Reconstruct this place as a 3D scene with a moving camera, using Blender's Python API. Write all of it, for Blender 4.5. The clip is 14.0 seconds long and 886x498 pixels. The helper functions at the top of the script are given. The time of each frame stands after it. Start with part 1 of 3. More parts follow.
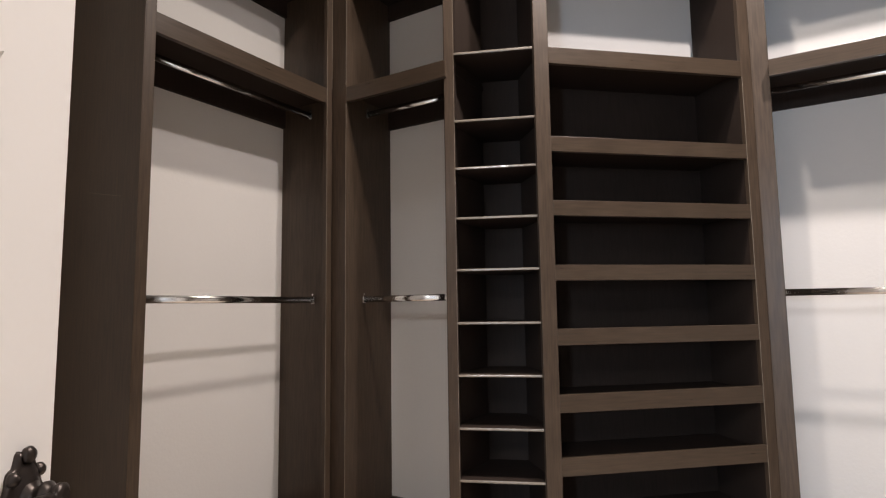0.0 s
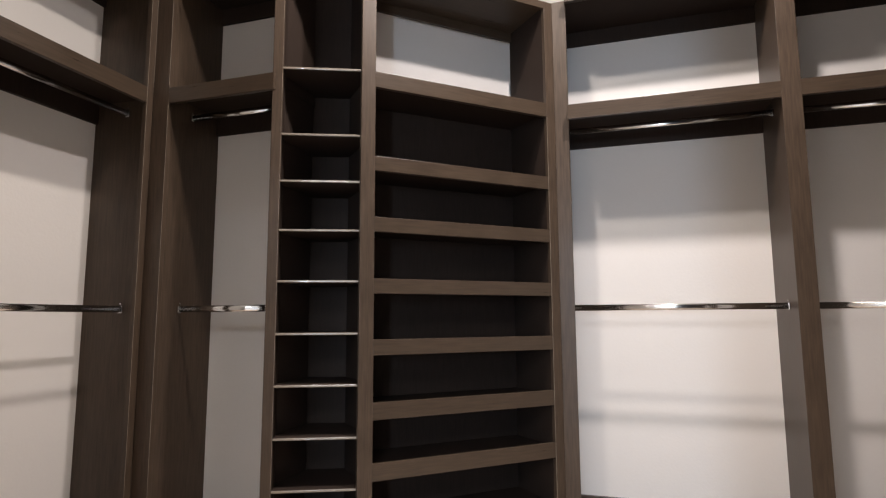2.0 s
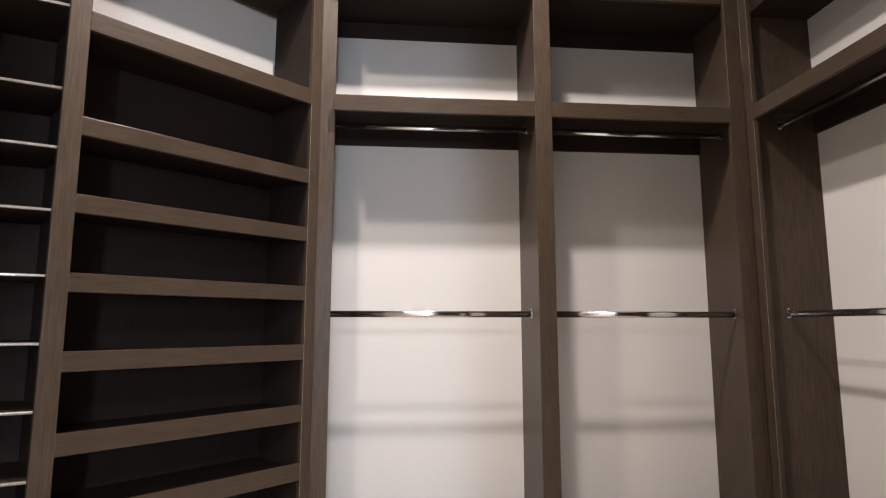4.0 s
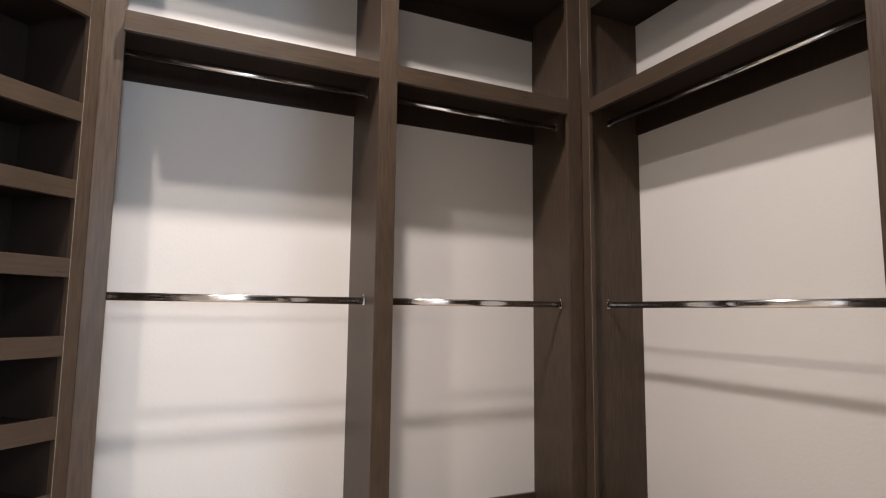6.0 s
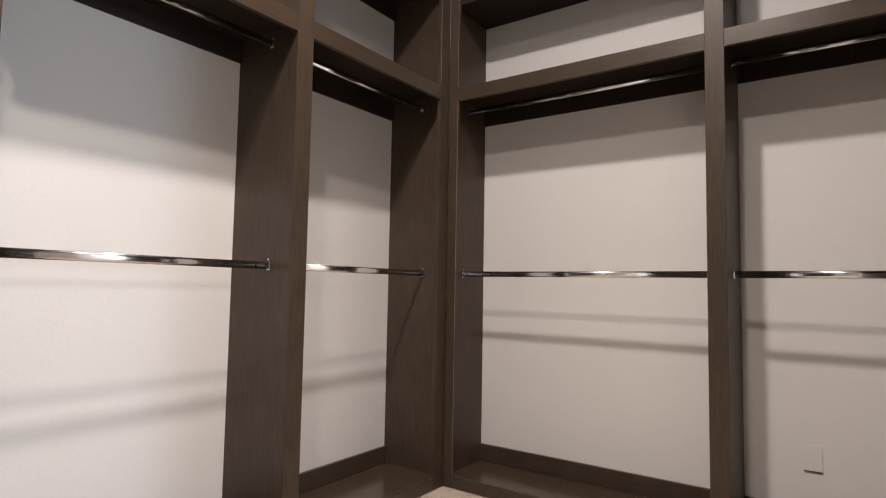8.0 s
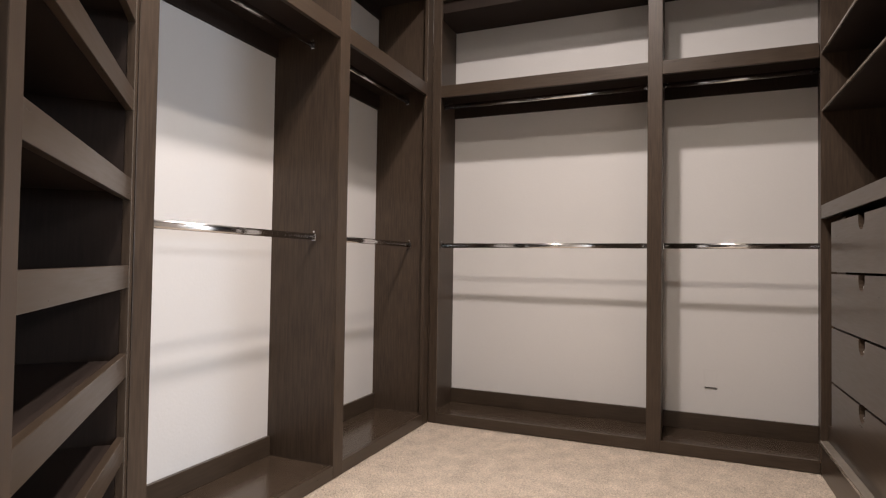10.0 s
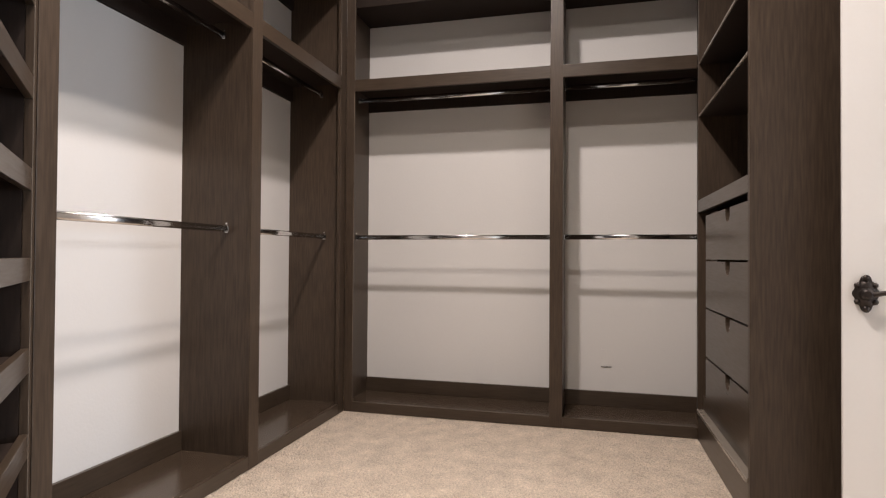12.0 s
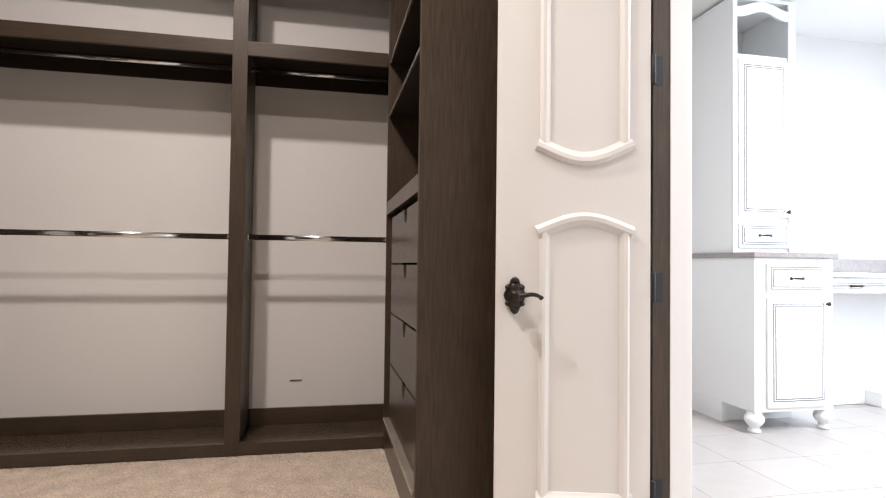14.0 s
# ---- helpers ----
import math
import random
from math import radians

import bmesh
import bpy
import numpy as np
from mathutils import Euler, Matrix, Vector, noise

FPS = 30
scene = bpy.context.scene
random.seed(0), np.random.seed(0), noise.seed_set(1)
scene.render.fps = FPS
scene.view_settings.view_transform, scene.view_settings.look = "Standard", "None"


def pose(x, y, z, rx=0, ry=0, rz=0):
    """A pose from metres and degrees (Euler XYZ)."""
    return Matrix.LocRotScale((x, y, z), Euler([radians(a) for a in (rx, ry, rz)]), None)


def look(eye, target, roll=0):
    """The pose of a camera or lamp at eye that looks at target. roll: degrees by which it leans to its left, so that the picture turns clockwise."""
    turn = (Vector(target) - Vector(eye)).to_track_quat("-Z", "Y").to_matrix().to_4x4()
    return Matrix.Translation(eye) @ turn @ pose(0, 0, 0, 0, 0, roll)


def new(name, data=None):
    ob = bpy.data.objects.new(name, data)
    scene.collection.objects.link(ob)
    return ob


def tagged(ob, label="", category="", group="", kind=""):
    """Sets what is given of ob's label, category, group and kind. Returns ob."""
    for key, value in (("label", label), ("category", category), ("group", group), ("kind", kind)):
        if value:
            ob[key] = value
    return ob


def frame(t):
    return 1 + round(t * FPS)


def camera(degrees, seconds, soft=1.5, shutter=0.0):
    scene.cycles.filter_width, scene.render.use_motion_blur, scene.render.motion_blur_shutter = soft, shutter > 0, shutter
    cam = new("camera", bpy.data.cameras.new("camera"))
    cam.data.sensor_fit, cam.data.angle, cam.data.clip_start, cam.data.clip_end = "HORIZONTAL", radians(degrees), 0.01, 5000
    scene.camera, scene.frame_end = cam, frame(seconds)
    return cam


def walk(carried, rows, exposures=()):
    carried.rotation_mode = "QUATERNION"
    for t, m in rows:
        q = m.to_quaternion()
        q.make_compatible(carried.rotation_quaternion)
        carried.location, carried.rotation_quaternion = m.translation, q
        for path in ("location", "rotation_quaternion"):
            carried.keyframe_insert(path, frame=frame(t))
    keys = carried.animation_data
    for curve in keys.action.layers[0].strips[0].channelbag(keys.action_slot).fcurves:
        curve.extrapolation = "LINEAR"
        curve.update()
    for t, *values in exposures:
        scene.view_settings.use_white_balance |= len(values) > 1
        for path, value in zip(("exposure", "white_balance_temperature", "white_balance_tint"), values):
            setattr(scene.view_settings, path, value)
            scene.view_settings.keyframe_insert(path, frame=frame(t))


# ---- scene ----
cam = camera(75.5, 14.0, 1.2)
PATH = [
    (0, (0.143, 0.159, 1.154), (-0.902, 1.853, 1.355), -0.8),
    (0.5, (0.193, 0.139, 1.143), (-0.762, 1.883, 1.356), -0.7),
    (1, (0.233, 0.13, 1.143), (-0.616, 1.928, 1.365), -0.6),
    (1.5, (0.281, 0.139, 1.149), (-0.441, 1.99, 1.38), -0.4),
    (2, (0.32, 0.127, 1.147), (-0.262, 2.025, 1.387), -0.3),
    (2.5, (0.345, 0.135, 1.139), (-0.082, 2.071, 1.398), -0.4),
    (3, (0.406, 0.205, 1.152), (0.119, 2.166, 1.415), -0.2),
    (3.5, (0.415, 0.3, 1.152), (0.353, 2.282, 1.416), -0.1),
    (4, (0.386, 0.397, 1.146), (0.566, 2.371, 1.408), -0.0),
    (6.5, (0.274, 0.833, 1.154), (1.3, 2.539, 1.35), 0.8),
    (7, (0.072, 0.917, 1.15), (1.321, 2.469, 1.316), 0.9),
    (7.5, (-0.19, 1.118, 1.144), (1.297, 2.449, 1.276), 0.9),
    (8, (-0.468, 1.255, 1.119), (1.161, 2.408, 1.252), 1.0),
    (10.5, (-1.393, 1.576, 1.068), (0.466, 2.313, 1.103), 0.6),
    (11, (-1.417, 1.547, 1.057), (0.456, 2.248, 1.092), 0.3),
    (11.5, (-1.43, 1.545, 1.047), (0.47, 2.166, 1.08), 0.3),
    (12, (-1.415, 1.515, 1.065), (0.522, 2.01, 1.092), 0.4),
    (12.5, (-1.377, 1.503, 1.052), (0.604, 1.771, 1.09), 0.3),
    (13, (-1.311, 1.476, 1.058), (0.689, 1.499, 1.098), 0.4),
    (13.5, (-1.213, 1.377, 1.055), (0.778, 1.187, 1.099), 0.4),
    (14, (-1.056, 1.252, 1.05), (0.9, 0.84, 1.107), 0.7),
]
walk(cam, [(t, look(eye, target, roll)) for t, eye, target, roll in PATH])

# ---- light ----
world = bpy.data.worlds.new("world")
scene.world = world
world.use_nodes = True
world.node_tree.nodes["Background"].inputs[0].default_value = (0.8, 0.88, 1.0, 1)
world.node_tree.nodes["Background"].inputs[1].default_value = 0.05
scene.view_settings.exposure = 0.0


def lamp(name, place, size, watts, colour, size_y=None, beam=180):
    data = bpy.data.lights.new(name, "AREA")
    data.shape = "DISK" if size_y is None else "RECTANGLE"
    data.size, data.energy, data.color, data.spread = size, watts, colour, radians(beam)
    if size_y:
        data.size_y = size_y
    ob = new(name, data)
    ob.matrix_world = pose(*place)
    return ob


CEIL, BCEIL = 3.85, 2.95
LAMPS = ((0.64, 2.11, 73, (1.0, 0.89, 0.85)), (-0.38, 1.82, 45, (1.0, 0.88, 0.795)))
for lx, ly, watts, tone in LAMPS:
    lamp("downlight_lamp", (lx, ly, CEIL - 0.03), 0.15, watts, tone, None, 152)
BATH_LAMP = (0.70, -2.0)
lamp("bath_downlight_lamp", (*BATH_LAMP, BCEIL - 0.03), 0.07, 34, (0.86, 0.92, 1.0))
# Broad fill added below the ceiling, standing for the bathroom's unseen lights.
lamp("bath_fill", (-0.1, -2.0, 2.90), 1.6, 122, (1.0, 0.955, 0.965), 1.4)
# Cool fill through the doorway, added in a window that is never seen.
cool_fill_light = lamp("cool_fill_light", (0.633, -4.29, 1.55), 0.36, 105, (0.62, 0.79, 1.0), 1.2)
cool_fill_light.matrix_world = look((0.633, -4.29, 1.55), (0.633, 0.0, 1.55))


# ---- materials ----
def material(name, base, rough=0.5, metal=0.0, spots=None, scale=(1, 1, 1), fine=120.0, fine_amount=0.1, broad=3.0, broad_amount=0.08, bump=0.1, bump_scale=300.0, bump_distance=0.001, coat=0.0, rough_vary=0.08, each=0.0, spec=0.5):
    m = bpy.data.materials.new(name)
    m.use_nodes = True
    n, l = m.node_tree.nodes, m.node_tree.links
    b = n["Principled BSDF"]
    b.inputs["Metallic"].default_value = metal
    b.inputs["Coat Weight"].default_value = coat
    b.inputs["Specular IOR Level"].default_value = spec
    co = n.new("ShaderNodeTexCoord")
    mp = n.new("ShaderNodeMapping")
    mp.inputs["Scale"].default_value = scale
    l.new(co.outputs["Object"], mp.inputs["Vector"])
    n1 = n.new("ShaderNodeTexNoise")
    n1.inputs["Scale"].default_value, n1.inputs["Detail"].default_value = fine, 4
    n2 = n.new("ShaderNodeTexNoise")
    n2.inputs["Scale"].default_value, n2.inputs["Detail"].default_value = broad, 3
    l.new(mp.outputs[0], n1.inputs["Vector"])
    l.new(co.outputs["Object"], n2.inputs["Vector"])
    add = n.new("ShaderNodeMath")
    add.operation = "MULTIPLY_ADD"
    l.new(n1.outputs["Fac"], add.inputs[0])
    add.inputs[1].default_value = 2 * fine_amount
    add.inputs[2].default_value = 1 - fine_amount - broad_amount
    add2 = n.new("ShaderNodeMath")
    add2.operation = "MULTIPLY_ADD"
    l.new(n2.outputs["Fac"], add2.inputs[0])
    add2.inputs[1].default_value = 2 * broad_amount
    l.new(add.outputs[0], add2.inputs[2])
    value = add2.outputs[0]
    if each:
        info = n.new("ShaderNodeObjectInfo")
        add3 = n.new("ShaderNodeMath")
        add3.operation = "MULTIPLY_ADD"
        l.new(info.outputs["Random"], add3.inputs[0])
        add3.inputs[1].default_value = each
        l.new(value, add3.inputs[2])
        value = add3.outputs[0]
    mul = n.new("ShaderNodeVectorMath")
    mul.operation = "SCALE"
    mul.inputs[0].default_value = base
    l.new(value, mul.inputs["Scale"])
    l.new(mul.outputs[0], b.inputs["Base Color"])
    r = n.new("ShaderNodeMapRange")
    r.inputs["To Min"].default_value, r.inputs["To Max"].default_value = rough - rough_vary, rough + rough_vary
    l.new(n1.outputs["Fac"], r.inputs["Value"])
    l.new(r.outputs[0], b.inputs["Roughness"])
    if bump:
        n3 = n.new("ShaderNodeTexNoise")
        n3.inputs["Scale"].default_value, n3.inputs["Detail"].default_value = bump_scale, 3
        l.new(mp.outputs[0], n3.inputs["Vector"])
        bp = n.new("ShaderNodeBump")
        bp.inputs["Strength"].default_value, bp.inputs["Distance"].default_value = bump, bump_distance
        l.new(n3.outputs["Fac"], bp.inputs["Height"])
        l.new(bp.outputs[0], b.inputs["Normal"])
    return m


ESPRESSO = material("espresso_wood", (0.058, 0.0405, 0.0280), 0.40, scale=(1, 1, 0.07), fine=110, fine_amount=0.6, broad=5, broad_amount=0.2, bump=0.15, bump_scale=220, spec=0.3)
ESPRESSO_H = material("espresso_wood_level", (0.053, 0.0370, 0.0252), 0.31, scale=(0.07, 1, 1), fine=110, fine_amount=0.45, broad=5, broad_amount=0.2, bump=0.12, bump_scale=220, spec=0.42)
ESPRESSO_GLOSS = material("espresso_wood_polished", (0.053, 0.0370, 0.0252), 0.2, scale=(0.07, 1, 1), fine=110, fine_amount=0.45, broad=5, broad_amount=0.2, bump=0.08, bump_scale=220, spec=0.5)
# Inner boards: same wood, with the recesses' shade put into a darker colour.
ESPRESSO_SHADED = material("espresso_wood_shaded", (0.029, 0.0205, 0.0165), 0.65, scale=(1, 1, 0.08), fine=120, fine_amount=0.3, broad=4, broad_amount=0.2, bump=0.1, spec=0.12)
WALL = material("wall_paint", (0.672, 0.652, 0.628), 0.75, fine=60, fine_amount=0.015, broad=1.5, broad_amount=0.035, bump=0.3, bump_scale=70, bump_distance=0.002)
CEILING = material("ceiling_paint", (0.78, 0.77, 0.75), 0.85, fine=60, fine_amount=0.02, broad=1.0, broad_amount=0.03, bump=0.3, bump_scale=70)
DOOR_PAINT = material("door_paint", (0.765, 0.745, 0.72), 0.38, fine=90, fine_amount=0.012, broad=2.0, broad_amount=0.025, bump=0.08, bump_scale=60)
TRIM_PAINT = material("trim_paint", (0.80, 0.79, 0.77), 0.35, fine=90, fine_amount=0.012, broad=2.0, broad_amount=0.02, bump=0.06, bump_scale=60)
CARPET = material("carpet_pile", (0.65, 0.545, 0.44), 0.95, fine=140, fine_amount=0.6, broad=9, broad_amount=0.30, bump=1.0, bump_scale=120, bump_distance=0.02, spec=0.1)
CHROME = material("chrome", (0.74, 0.74, 0.74), 0.15, metal=1.0, fine=60, fine_amount=0.03, broad=8, broad_amount=0.04, bump=0, rough_vary=0.02)
EDGE = material("edge_band", (0.22, 0.19, 0.155), 0.22, fine=80, fine_amount=0.15, broad=9, broad_amount=0.15, bump=0.05, coat=0.4)
BRONZE = material("oil_rubbed_bronze", (0.045, 0.036, 0.032), 0.34, metal=0.7, fine=150, fine_amount=0.3, broad=20, broad_amount=0.2, bump=0.2, bump_scale=200)
HINGE = material("hinge_metal", (0.022, 0.023, 0.027), 0.6, metal=0.2, fine=150, fine_amount=0.2, broad=20, broad_amount=0.1, bump=0.1)
CABINET = material("cabinet_lacquer", (0.80, 0.80, 0.79), 0.35, fine=80, fine_amount=0.012, broad=3, broad_amount=0.02, bump=0.05)
GLAZE = material("glazed_groove", (0.13, 0.125, 0.12), 0.5, fine=80, fine_amount=0.1, broad=10, broad_amount=0.1, bump=0)
GRANITE = material("granite", (0.42, 0.39, 0.38), 0.2, fine=160, fine_amount=0.5, broad=30, broad_amount=0.25, bump=0, coat=0.2)
GRANITE_DARK = material("dark_granite", (0.30, 0.265, 0.26), 0.2, fine=160, fine_amount=0.5, broad=30, broad_amount=0.25, bump=0, coat=0.2)
TILE = material("stone_tile", (0.45, 0.42, 0.40), 0.35, fine=12, fine_amount=0.12, broad=2.5, broad_amount=0.12, bump=0.05, each=0.06)
GROUT = material("grout", (0.46, 0.43, 0.41), 0.9, fine=200, fine_amount=0.1, broad=4, broad_amount=0.1, bump=0.3)
GLASS = material("window_glass", (0.95, 0.97, 0.97), 0.03, fine=50, fine_amount=0.01, broad=5, broad_amount=0.01, bump=0, rough_vary=0.01)
GLASS.node_tree.nodes["Principled BSDF"].inputs["Transmission Weight"].default_value = 1.0
BLACK = material("strip_black", (0.02, 0.02, 0.02), 0.6, fine=50, fine_amount=0.1, broad=5, broad_amount=0.1, bump=0)


# ---- mesh helpers ----
def box(x0, x1, y0, y1, z0, z1, bevel=0.0):
    bm = bmesh.new()
    bmesh.ops.create_cube(bm, size=1)
    bmesh.ops.scale(bm, vec=(x1 - x0, y1 - y0, z1 - z0), verts=bm.verts)
    bmesh.ops.translate(bm, vec=((x0 + x1) / 2, (y0 + y1) / 2, (z0 + z1) / 2), verts=bm.verts)
    if bevel:
        bmesh.ops.bevel(bm, geom=bm.edges[:], offset=bevel, segments=2, profile=0.6, affect="EDGES")
    return bm


def lathe(profile, segments=24, axis="Z"):
    """A turned solid from (radius, height) pairs."""
    bm = bmesh.new()
    rings = []
    for r, h in profile:
        rings.append([bm.verts.new((r * math.cos(2 * math.pi * k / segments), r * math.sin(2 * math.pi * k / segments), h)) for k in range(segments)])
    for a, b in zip(rings, rings[1:]):
        for k in range(segments):
            bm.faces.new((a[k], a[(k + 1) % segments], b[(k + 1) % segments], b[k]))
    bm.faces.new(rings[0][::-1])
    bm.faces.new(rings[-1])
    if axis == "X":
        bmesh.ops.rotate(bm, matrix=Matrix.Rotation(math.pi / 2, 3, "Y"), verts=bm.verts)
    if axis == "Y":
        bmesh.ops.rotate(bm, matrix=Matrix.Rotation(-math.pi / 2, 3, "X"), verts=bm.verts)
    return bm


def sweep(points, section, closed=False):
    """A section of (side, up) pairs carried along points in the x-z plane; up is -y (out of the surface)."""
    bm = bmesh.new()
    rings, count = [], len(points)
    for k, p in enumerate(points):
        a = points[(k - 1) % count] if closed or k else p
        b = points[(k + 1) % count] if closed or k < count - 1 else p
        d = (Vector(b) - Vector(a)).normalized()
        side = Vector((d.z, 0, -d.x))
        rings.append([bm.verts.new(Vector(p) + side * s + Vector((0, -u, 0))) for s, u in section])
    m = len(section)
    for k in range(count if closed else count - 1):
        a, b = rings[k], rings[(k + 1) % count]
        for q in range(m):
            bm.faces.new((a[q], a[(q + 1) % m], b[(q + 1) % m], b[q]))
    if not closed:
        bm.faces.new(rings[0][::-1])
        bm.faces.new(rings[-1])
    bmesh.ops.recalc_face_normals(bm, faces=bm.faces)
    return bm


def tube(points, radii, segments=10):
    bm = bmesh.new()
    rings = []
    for k, p in enumerate(points):
        a, b = Vector(points[max(k - 1, 0)]), Vector(points[min(k + 1, len(points) - 1)])
        q = (b - a).to_track_quat("Z", "Y")
        rings.append([bm.verts.new(Vector(p) + q @ Vector((radii[k] * math.cos(2 * math.pi * s / segments), radii[k] * math.sin(2 * math.pi * s / segments), 0))) for s in range(segments)])
    for a, b in zip(rings, rings[1:]):
        for k in range(segments):
            bm.faces.new((a[k], a[(k + 1) % segments], b[(k + 1) % segments], b[k]))
    bm.faces.new(rings[0][::-1])
    bm.faces.new(rings[-1])
    bmesh.ops.recalc_face_normals(bm, faces=bm.faces)
    return bm


def to_mesh(name, bm, mat, smooth=False):
    me = bpy.data.meshes.new(name)
    bm.to_mesh(me)
    bm.free()
    if smooth:
        for p in me.polygons:
            p.use_smooth = len(p.vertices) <= 4
    me.materials.append(mat)
    return me


def part(name, bm, mat, parent, label="", at=None, smooth=False):
    ob = new(name, to_mesh(name, bm, mat, smooth))
    ob.parent = parent
    if at is not None:
        ob.matrix_basis = at
    if label:
        ob["label"] = label
    return ob


def thing(name, m, label, category, group=""):
    ob = new(name)
    ob.empty_display_size = 0.1
    ob.matrix_world = m
    return tagged(ob, label, category, group)


def structure(name, bm, mat, label, category):
    return tagged(new(name, to_mesh(name, bm, mat)), label, category, kind="structure")


def slab(points, z0, z1):
    """An upright prism on a plan outline."""
    bm = bmesh.new()
    low = [bm.verts.new((x, y, z0)) for x, y in points]
    high = [bm.verts.new((x, y, z1)) for x, y in points]
    bm.faces.new(low[::-1])
    bm.faces.new(high)
    for k in range(len(points)):
        j = (k + 1) % len(points)
        bm.faces.new((low[k], low[j], high[j], high[k]))
    bmesh.ops.recalc_face_normals(bm, faces=bm.faces)
    return bm


# ---- the closet's shell ----
AX, BY, CY, DX, EY = -1.85, 2.315, 3.149, 2.246, 0.894      # front planes of the fitted units
AB, BB, CB, DB, SOUTH = -2.23, 2.69, 3.557, 2.627, 0.11     # room faces of the walls
T = 0.12
DOOR_L, DOOR_R, HEAD = -0.48, 0.76, 2.42
SOUTH_OUT = SOUTH - 0.145
structure("floor", slab([(AB - 0.4, SOUTH), (DB + T, SOUTH), (DB + T, CB + T), (AB - 0.4, CB + T)], -0.10, -0.004), CARPET, "beige carpet backing of the closet floor", "carpet")
PILE = 0.011
nx, ny = int((DB - AB + 0.26) / PILE), int((CB - SOUTH) / PILE)
gx, gy = np.meshgrid(np.arange(nx), np.arange(ny), indexing="ij")
tuft = np.random.rand(nx, ny)
swirl = np.sin(gx * 0.043 + 2.1 * np.sin(gy * 0.031)) * np.sin(gy * 0.057 + 1.7 * np.sin(gx * 0.023))
verts = np.stack([AB - 0.26 + PILE * (gx + 0.7 * (np.random.rand(nx, ny) - 0.5)), SOUTH + PILE * (gy + 0.7 * (np.random.rand(nx, ny) - 0.5)), -0.003 + 0.007 * (tuft - 0.5) * (1 + 0.4 * swirl)], -1).reshape(-1, 3)
ids = np.arange(nx * ny).reshape(nx, ny)
quads = np.stack([ids[:-1, :-1], ids[1:, :-1], ids[1:, 1:], ids[:-1, 1:]], -1).reshape(-1, 4)
pile = bpy.data.meshes.new("carpet_pile")
pile.from_pydata(verts.tolist(), [], quads.tolist())
pile.materials.append(CARPET)
tagged(new("carpet_pile", pile), "beige cut pile carpet with soft tufts", "carpet", kind="stuff")
structure("ceiling", box(AB - 0.4, DB + T, SOUTH_OUT, CB + T, CEIL, CEIL + 0.1), CEILING, "plain off-white painted ceiling", "ceiling")
structure("wall_west", box(AB - T - 0.14, AB, 1.340, BB + 0.25, 0, CEIL), WALL, "off-white textured painted wall behind the hanging bay", "wall")
structure("wall_west_return", box(AB - T - 0.26, AB - 0.26, SOUTH_OUT, 1.340, 0, CEIL), WALL, "off-white painted wall beside the end panel", "wall")
structure("wall_notch", slab([(AB, BB), (-1.275, BB), (-1.275, BB + 0.13), (-1.30, BB + 0.25), (AB, BB + 0.25)], 0, CEIL), WALL, "off-white textured painted wall behind the narrow bay", "wall")
structure("wall_diagonal", slab([(-1.275, BB + 0.13), (-0.978, BB + 0.13), (-0.174, CB), (-0.174, CB + T), (-0.22, CB + T), (-1.30, BB + 0.25)], 0, CEIL), WALL, "off-white painted diagonal wall behind the shoe shelves", "wall")
structure("wall_north", box(-0.174, DB, CB, CB + T, 0, CEIL), WALL, "off-white textured painted wall behind two hanging bays", "wall")
structure("wall_east", box(DB, DB + T, SOUTH_OUT, CB + T, 0, CEIL), WALL, "off-white textured painted wall behind two hanging bays", "wall")
structure("wall_south_left", box(AB - 0.26, DOOR_L - 0.02, SOUTH_OUT, SOUTH, 0, CEIL), WALL, "off-white painted wall beside the double door", "wall")
structure("wall_south_right", box(DOOR_R + 0.02, DB, SOUTH_OUT, SOUTH, 0, CEIL), WALL, "off-white painted wall beside the double door", "wall")
structure("wall_south_head", box(DOOR_L - 0.02, DOOR_R + 0.02, SOUTH_OUT, SOUTH, HEAD + 0.02, CEIL), WALL, "off-white painted wall above the double door", "wall")
structure("trim_jamb_right", box(DOOR_R, DOOR_R + 0.02, SOUTH_OUT - 0.002, SOUTH - 0.064, 0, HEAD), TRIM_PAINT, "white painted door jamb", "door jamb")
structure("trim_jamb_left", box(DOOR_L - 0.02, DOOR_L, SOUTH_OUT - 0.002, SOUTH - 0.064, 0, HEAD), TRIM_PAINT, "white painted door jamb", "door jamb")
structure("trim_jamb_head", box(DOOR_L - 0.02, DOOR_R + 0.02, SOUTH_OUT - 0.002, SOUTH + 0.002, HEAD, HEAD + 0.02), TRIM_PAINT, "white painted door head", "door jamb")
structure("trim_rebate_right", box(DOOR_R + 0.003, DOOR_R + 0.02, SOUTH - 0.064, SOUTH + 0.003, 0, HEAD), ESPRESSO, "dark stained rebate of the door jamb", "door jamb")
structure("trim_rebate_left", box(DOOR_L - 0.02, DOOR_L - 0.003, SOUTH - 0.064, SOUTH + 0.003, 0, HEAD), ESPRESSO, "dark stained rebate of the door jamb", "door jamb")
for name, x0, x1 in (("trim_casing_left", DOOR_L - 0.11, DOOR_L - 0.02), ("trim_casing_right", DOOR_R + 0.02, DOOR_R + 0.11)):
    structure(name, box(x0, x1, SOUTH_OUT - 0.02, SOUTH_OUT, 0, HEAD + 0.11, 0.004), TRIM_PAINT, "white painted door casing on the bathroom side", "casing")
structure("trim_casing_head", box(DOOR_L - 0.02, DOOR_R + 0.02, SOUTH_OUT - 0.02, SOUTH_OUT, HEAD + 0.02, HEAD + 0.11, 0.004), TRIM_PAINT, "white painted door casing on the bathroom side", "casing")

